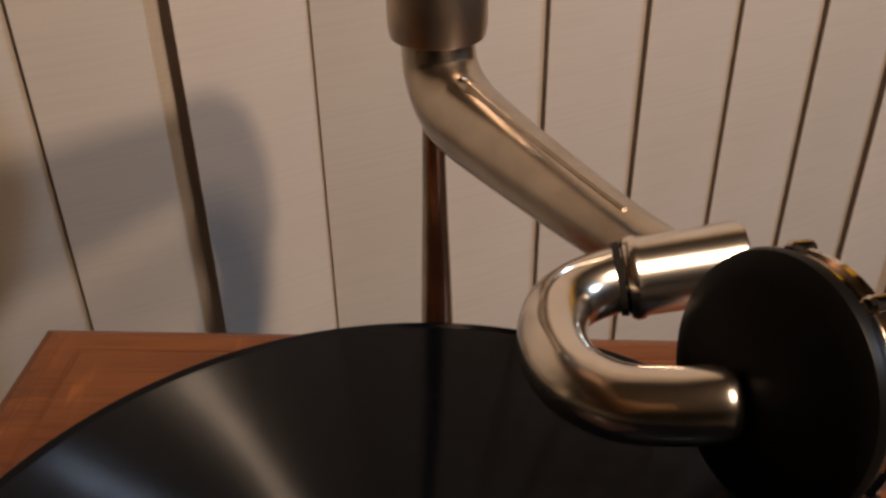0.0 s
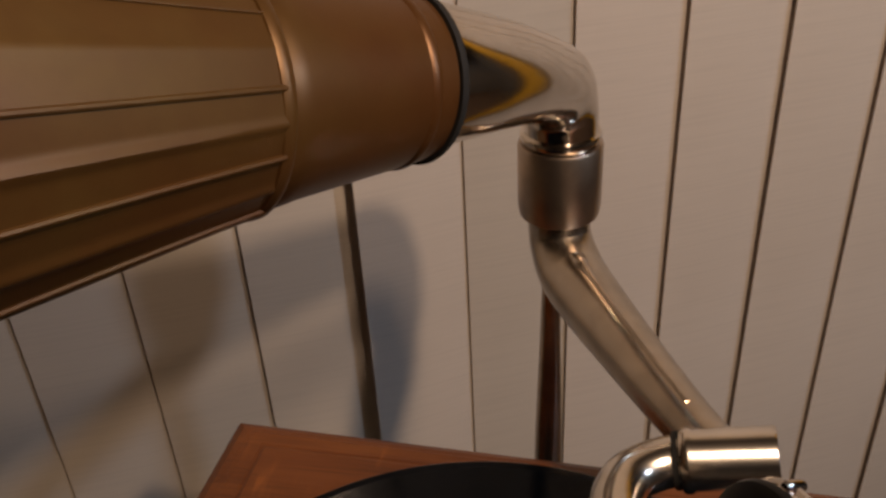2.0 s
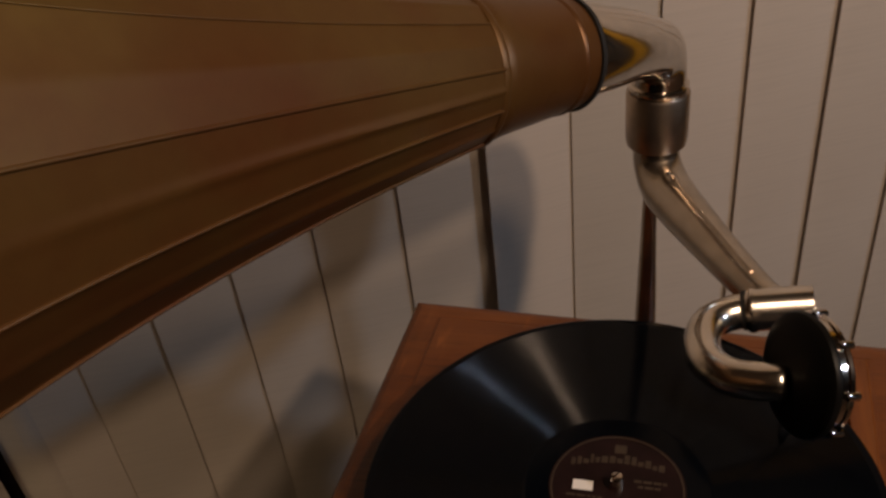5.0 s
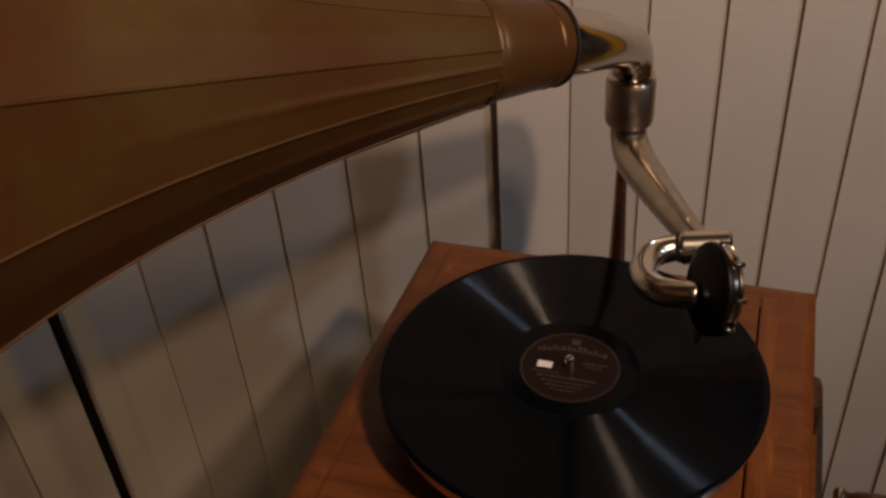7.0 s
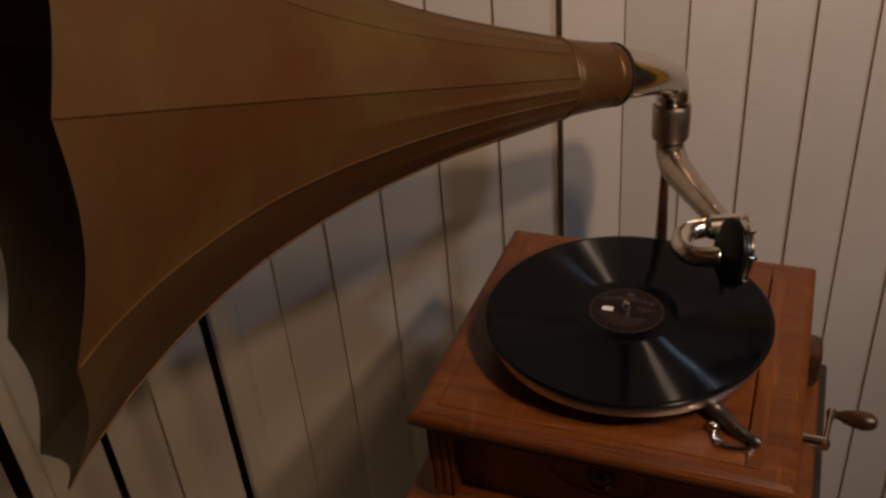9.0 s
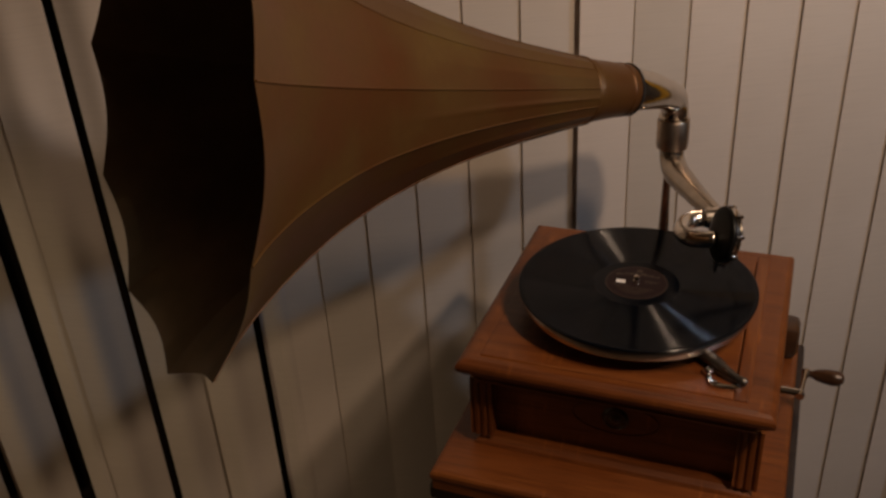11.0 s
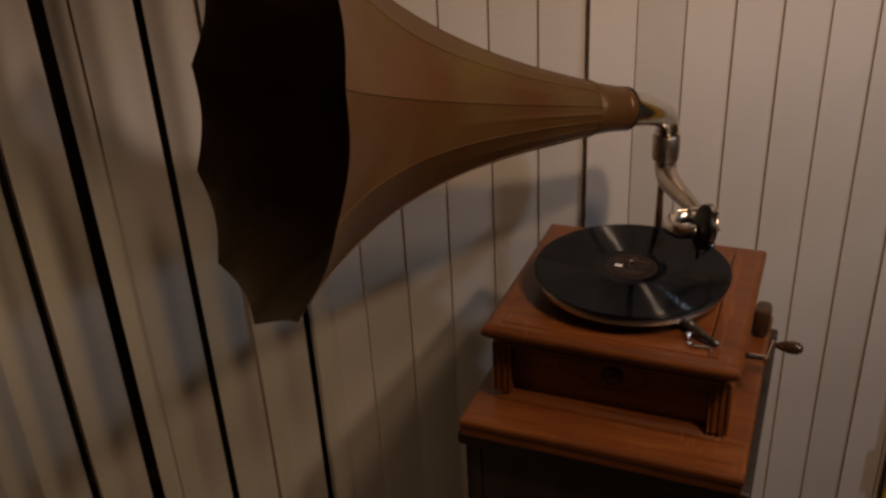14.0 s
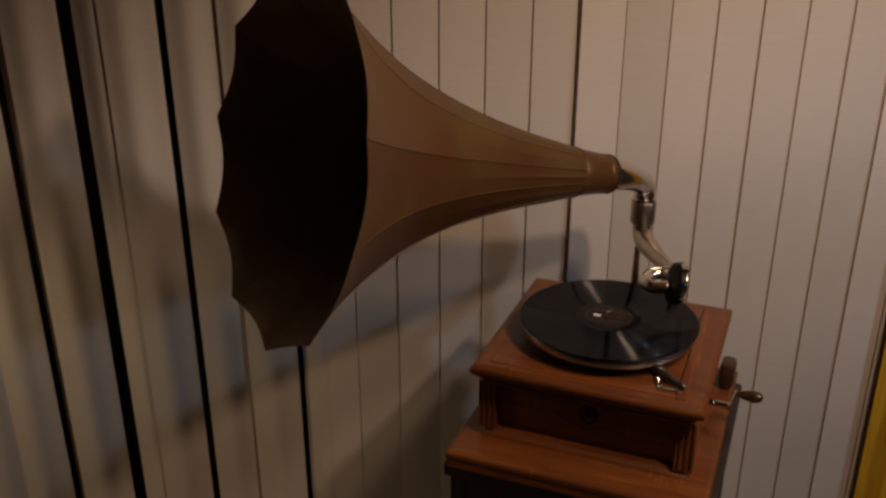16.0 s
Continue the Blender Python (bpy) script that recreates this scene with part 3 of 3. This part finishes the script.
def bell(s):
    """Radius at the creases, at the distance s along the horn."""
    ks = [0.0, 0.066, 0.1, 0.2, 0.3, 0.38, 0.44, 0.49, HORN_LEN]
    rs = [0.0281, 0.0365, 0.0425, 0.0628, 0.0925, 0.127, 0.166, 0.206, 0.2430]
    return math.exp(float(np.interp(s, ks, np.log(rs))))


def bell_smooth(s):
    return sum(bell(max(0.0, min(HORN_LEN, s + d))) * w for d, w in ((-0.03, 1), (-0.015, 2), (0, 3), (0.015, 2), (0.03, 1))) / 9 if s < HORN_LEN - 0.03 else bell(s)


def horn_point(s, deg, r):
    a = radians(deg)
    return HORN_START + HORN_AXIS * s + (HORN_UP * math.cos(a) + HORN_RT * math.sin(a)) * r


def build_horn():
    turn = aim(HORN_START, HORN_AXIS)
    hn = part("horn", lathe([(0.0268, -0.001), (0.0284, -0.001), (0.0290, 0.004), (0.0340, 0.050), (0.0352, 0.0565), (0.0354, 0.0605), (0.0346, 0.0635), (0.0346, 0.074), (0.0330, 0.074), (0.0268, 0.002)], turn, 72, closed=True), HORN, gram, "brown lacquered brass horn of eleven petals", True)
    part("collar_ring", lathe([(0.0240, -0.0045), (0.0290, -0.0046), (0.0294, -0.0038), (0.0298, -0.0028), (0.0296, -0.0016), (0.0240, -0.0012)], turn, 48, closed=True), GASKET, hn, "black gap where the elbow enters the horn", True)
    part("collar_bead", lathe([(0.0290, 0.0062), (0.0300, 0.0072), (0.0303, 0.0085), (0.0301, 0.0100), (0.0294, 0.0110), (0.0287, 0.0110), (0.0287, 0.0062)], turn, 64, closed=True), HORN, hn, smooth=True)
    # rolled end of the petals, lapping over the collar
    part("petal_ring", lathe([(0.0346, 0.0630), (0.0368, 0.0630), (0.0377, 0.0640), (0.0379, 0.0656), (0.0374, 0.0672), (0.0362, 0.0680), (0.0346, 0.0680)], turn, 72, closed=True), HORN, hn, smooth=True)
    step = 360 / PETALS
    ns, na = 30, 24
    for k in range(PETALS):
        a0 = CREASES[k]
        step = (CREASES[k + 1] if k < PETALS - 1 else CREASES[0] - 360) - a0
        b = bmesh.new()
        grid = []
        for i in range(ns + 1):
            t = i / ns
            s = 0.065 + (HORN_LEN - 0.065) * t
            row = []
            for j in range(na + 1):
                w = j / na
                facet = 1.0
                flat = 1 + facet * (math.cos(radians(step / 2)) / math.cos(radians(step * (w - 0.5))) - 1)   # from round to straight chords
                belly = 1 + 0.010 * t * math.sin(math.pi * w) + 0.055 * max(0.0, 1 - 1.4 * t) ** 1.2 * (1 - abs(2 * w - 1) ** 1.1)   # soft middle fold, fading out
                r = bell_smooth(s) * flat * belly + (0.0015 if k < 5 else 0.0003) * max(0.0, 1 - 1.6 * t) * min(1.0, 0.25 + 6 * t) * math.exp(-((w - 0.5) / 0.075) ** 2)
                notch = 0.009 * max(0.0, (t - 0.86) / 0.14) ** 2 * math.sin(math.pi * w)  # scalloped edge
                row.append((b.verts.new(horn_point(s - notch, a0 + step * w, r - notch * 0.5)), b.verts.new(horn_point(s - notch, a0 + step * w, r - notch * 0.5 - 0.0011))))
            grid.append(row)
        for r0, r1 in zip(grid, grid[1:]):
            for j in range(na):
                b.faces.new((r0[j][0], r0[j + 1][0], r1[j + 1][0], r1[j][0]))
                f = b.faces.new((r0[j][1], r1[j][1], r1[j + 1][1], r0[j + 1][1]))
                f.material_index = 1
        for j in range(na):
            b.faces.new((grid[-1][j][0], grid[-1][j + 1][0], grid[-1][j + 1][1], grid[-1][j][1]))
        ob = part("petal", b, HORN, hn, smooth=True)
        ob.data.materials.append(HORN_INSIDE_LIFTED)
    # folded seams on the creases
    for k in range(PETALS):
        a = CREASES[k]
        pts = []
        for i in range(ns + 1):
            s = 0.066 + (HORN_LEN - 0.067) * i / ns
            p = horn_point(s, a, bell_smooth(s) + 0.0002)
            pts.append((*p, (0.0010 if k < 5 else 0.0005) - 0.0001 * i / ns))
        part("seam", tube(pts, 8, 2), HORN, hn, smooth=True)


build_horn()

# ---------------------------------------------------------------- elbow, tone arm and sound box
COL = (0.0035, 0.238)


def build_arm():
    el = part("elbow", tube([(*(HORN_START + HORN_AXIS * 0.012), 0.0262), (-0.0400, 0.1365, 1.1680, 0.0261), (-0.0270, 0.1580, 1.1600, 0.0234), (-0.0143, 0.1835, 1.1500, 0.0205), (-0.0042, 0.2090, 1.1380, 0.0183), (0.0008, 0.2270, 1.1280, 0.0180), (0.0028, 0.2360, 1.1160, 0.0174), (COL[0], COL[1], 1.104, 0.0172), (COL[0], COL[1], 1.085, 0.0172)], 44, 10), NICKEL, gram, "bright nickel-plated elbow", True)
    part("rib", lathe([(0.0172, 1.0975), (0.0186, 1.0985), (0.0190, 1.1000), (0.0186, 1.1015), (0.0172, 1.1025)], Matrix.Translation((*COL, 0)), 40), NICKEL, el, smooth=True)
    part("ring", lathe([(0.0175, 1.0965), (0.0192, 1.0965), (0.0200, 1.0950), (0.0200, 1.0640), (0.0192, 1.0590), (0.0165, 1.0580)], Matrix.Translation((*COL, 0)), 48), NICKEL_BRUSHED, gram, "worn nickel swivel ring", True)
    arm = part("tone_arm", tube([(*COL, 1.068, 0.0160), (COL[0], COL[1] - 0.0005, 1.056, 0.0150), (0.0050, 0.2345, 1.0440, 0.0153), (0.0105, 0.2235, 1.0350, 0.0160), (0.0190, 0.2070, 1.0322, 0.0156), (0.0450, 0.1570, 1.0330, 0.0126), (0.0640, 0.1220, 1.0345, 0.0106), (0.0750, 0.1045, 1.0360, 0.0098)], 32, 10), NICKEL_SATIN, gram, "tapered nickel tone arm", True)
    # seam ridge along the upper side
    part("ridge", tube([(0.0128, 0.2150, 1.0478, 0.0026), (0.0160, 0.2095, 1.0474, 0.0032), (0.022, 0.199, 1.0468, 0.0018), (0.042, 0.161, 1.0455, 0.0012), (0.062, 0.123, 1.0450, 0.0010)], 10, 8), NICKEL_SATIN, arm, smooth=True)
    clamp_at = aim((0.0785, 0.1030, 1.0372), (0.98, -0.02, 0.20))
    part("clamp", lathe([(0.0, -0.0190), (0.0098, -0.0190), (0.0116, -0.0184), (0.0124, -0.0170), (0.0124, -0.0150), (0.0116, -0.0138), (0.0116, 0.0146), (0.0110, 0.0156), (0.0094, 0.0156), (0.0088, 0.0140), (0.0, 0.0138)], clamp_at, 36), NICKEL_PALE, arm, "polished nickel clamp sleeve", True)
    part("gasket", lathe([(0.0, -0.0212), (0.0106, -0.0212), (0.0110, -0.0192), (0.0, -0.0192)], clamp_at, 32), GASKET, arm, "dark gap ring at the sleeve", True)
    goose = part("goose_neck", tube([(0.070, 0.1030, 1.0355, 0.0096), (0.055, 0.1022, 1.0330, 0.0096), (0.0415, 0.0930, 1.0320, 0.0095), (0.0370, 0.0770, 1.0322, 0.0096), (0.0400, 0.0610, 1.0330, 0.0096), (0.0500, 0.0500, 1.0345, 0.0096), (0.0620, 0.0455, 1.0370, 0.0095), (0.0710, 0.0436, 1.0392, 0.0093), (0.0755, 0.0428, 1.0402, 0.0086), (0.0775, 0.0424, 1.0406, 0.0068), (0.0785, 0.0422, 1.0408, 0.0030)], 28, 10), NICKEL_PALE, arm, "polished nickel goose neck", True)
    # seam along the outer side of the bend
    part("neck_seam", tube([(0.0555, 0.1020, 1.0424, 0.0008), (0.0400, 0.0944, 1.0413, 0.0009), (0.0335, 0.0775, 1.0410, 0.0009), (0.0370, 0.0590, 1.0415, 0.0008)], 6, 6), NICKEL_SATIN, goose, smooth=True)
    # sound box: black rubber-backed plate towards the goose neck, nickel drum and screws on the far face
    n = Vector((-0.891, -0.404, 0.207)).normalized()
    SB = Vector((0.0800, 0.0400, 1.0487))
    box_at = aim(SB, n)
    sb = part("sound_box", lathe([(0.0, 0.0012), (0.0080, 0.0014), (0.0240, 0.0012), (0.0280, 0.0006), (0.0300, -0.0006), (0.0306, -0.0024), (0.0304, -0.0036), (0.0, -0.0036)], box_at, 72), BLACK, arm, "black rubber-backed sound box", True)
    part("drum", lathe([(0.0, -0.0038), (0.0288, -0.0038), (0.0294, -0.0044), (0.0294, -0.0072), (0.0304, -0.0078), (0.0306, -0.0094), (0.0298, -0.0104), (0.0270, -0.0108), (0.0258, -0.0094), (0.0, -0.0090)], box_at, 72), NICKEL, sb, "nickel drum", True)
    part("badge", lathe([(0.0150, -0.0097), (0.0215, -0.0097), (0.0215, -0.0089), (0.0150, -0.0089)], box_at, 40, closed=True), GOLD_INK, sb, "gilt ring on the face", True)
    for k in range(8):
        turned = radians(22.5 + 45 * k)
        q = box_at @ Vector((0.0300 * math.cos(turned), 0.0300 * math.sin(turned), -0.0088))
        part("lug", lathe([(0.0, -0.0034), (0.0014, -0.0033), (0.0021, -0.0025), (0.0021, 0.0030), (0.0015, 0.0038), (0.0, 0.0040)], aim(q, -n), 12), NICKEL, sb, "bright clamp screw", True)
    down = (Vector((0, 0, -1)) - n * (-n.z)).normalized()
    foot = SB + down * 0.0300 - n * 0.0065
    tip = foot + down * 0.0150 - n * 0.001
    part("needle_chuck", tube([(*(foot - down * 0.004), 0.0040), (*foot, 0.0042), (*(foot + down * 0.0045), 0.0034), (*(foot + down * 0.0090), 0.0028), (*tip, 0.0014)], 14, 5), NICKEL, sb, "bright needle chuck", True)
    part("thumb_screw", lathe([(0.0, 0.0058), (0.0026, 0.0056), (0.0032, 0.0046), (0.0032, 0.0018), (0.0014, 0.0016), (0.0014, -0.003)], aim(foot + down * 0.0055 - n * 0.004, -n), 16), NICKEL, sb, smooth=True)
    pin = (foot.z + down.z * 0.0150 - 1.0002) / -down.z
    part("needle", tube([(*tip, 0.0009), (*(tip + down * pin * 0.5), 0.0007), (*(tip + down * pin), 0.0003)], 8, 3), STEEL, sb)
    # post and bracket behind the case
    post = part("post", tube([(COL[0] - 0.002, COL[1] - 0.014, 1.040, 0.0042), (COL[0] - 0.002, COL[1] - 0.014, 0.990, 0.0054), (COL[0] - 0.002, COL[1] - 0.015, 0.930, 0.0072), (COL[0] - 0.002, COL[1] - 0.016, 0.880, 0.008)], 20, 6), POST, gram, "nickel bracket post", True)
    part("bracket", box(-0.02, 0.028, 0.1425, 0.236, 0.872, 0.884, 0.003), IRON, post)


build_arm()

# ---------------------------------------------------------------- the record


def build_record():
    rec = put("record", lathe([(0.0, 0.9980), (0.1262, 0.9980), (0.1270, 0.9988), (0.1270, 0.9994), (0.1262, 1.0000), (0.0, 1.0000)], seg=160), WAX, smooth=True)
    tagged(rec, "black shellac record with a maroon paper label", "record")
    rec.data.set_sharp_from_angle(angle=radians(30))
    lab = part("label", lathe([(0.0, 1.0001), (0.0335, 1.0001), (0.0335, 1.0004), (0.0, 1.0004)], seg=72), LABEL, rec, "dark maroon paper label with gilt print")
    part("label_ring", lathe([(0.0318, 1.0004), (0.0326, 1.0004), (0.0326, 1.0006), (0.0318, 1.0006)], seg=72, closed=True), GOLD_INK, lab)
    b = bmesh.new()
    rows = random.Random(3)
    x = -0.024
    while x < 0.022:                      # the large arched line, as short bars
        w = rows.uniform(0.0016, 0.0032)
        h = rows.uniform(0.0026, 0.0062)
        y = 0.0150 - 7.0 * x * x
        box(x, x + w, y, y + h, 1.00042, 1.0006, bm=b)
        x += w + 0.0009
    for x0, x1, y, h in ((0.008, 0.024, 0.0040, 0.0016), (0.010, 0.021, 0.0008, 0.0014), (-0.024, -0.006, -0.0085, 0.0014), (-0.020, 0.020, -0.0125, 0.0018), (-0.016, 0.016, -0.0165, 0.0014), (-0.013, 0.012, -0.0200, 0.0013), (-0.009, 0.009, -0.0235, 0.0012)):
        x = x0
        while x < x1:
            w = rows.uniform(0.0014, 0.0046)
            box(x, min(x1, x + w), y, y + h, 1.00042, 1.0006, bm=b)
            x += w + 0.0008
    box(-0.003, 0.003, 0.0215, 0.0270, 1.00042, 1.0006, bm=b)
    part("print", b, GOLD_INK, lab, "gilt lines of print")
    b = box(-0.0215, -0.0115, -0.0045, 0.0015, 1.00065, 1.0009)
    part("sticker", b, PAPER, lab, "small white paper sticker")


build_record()
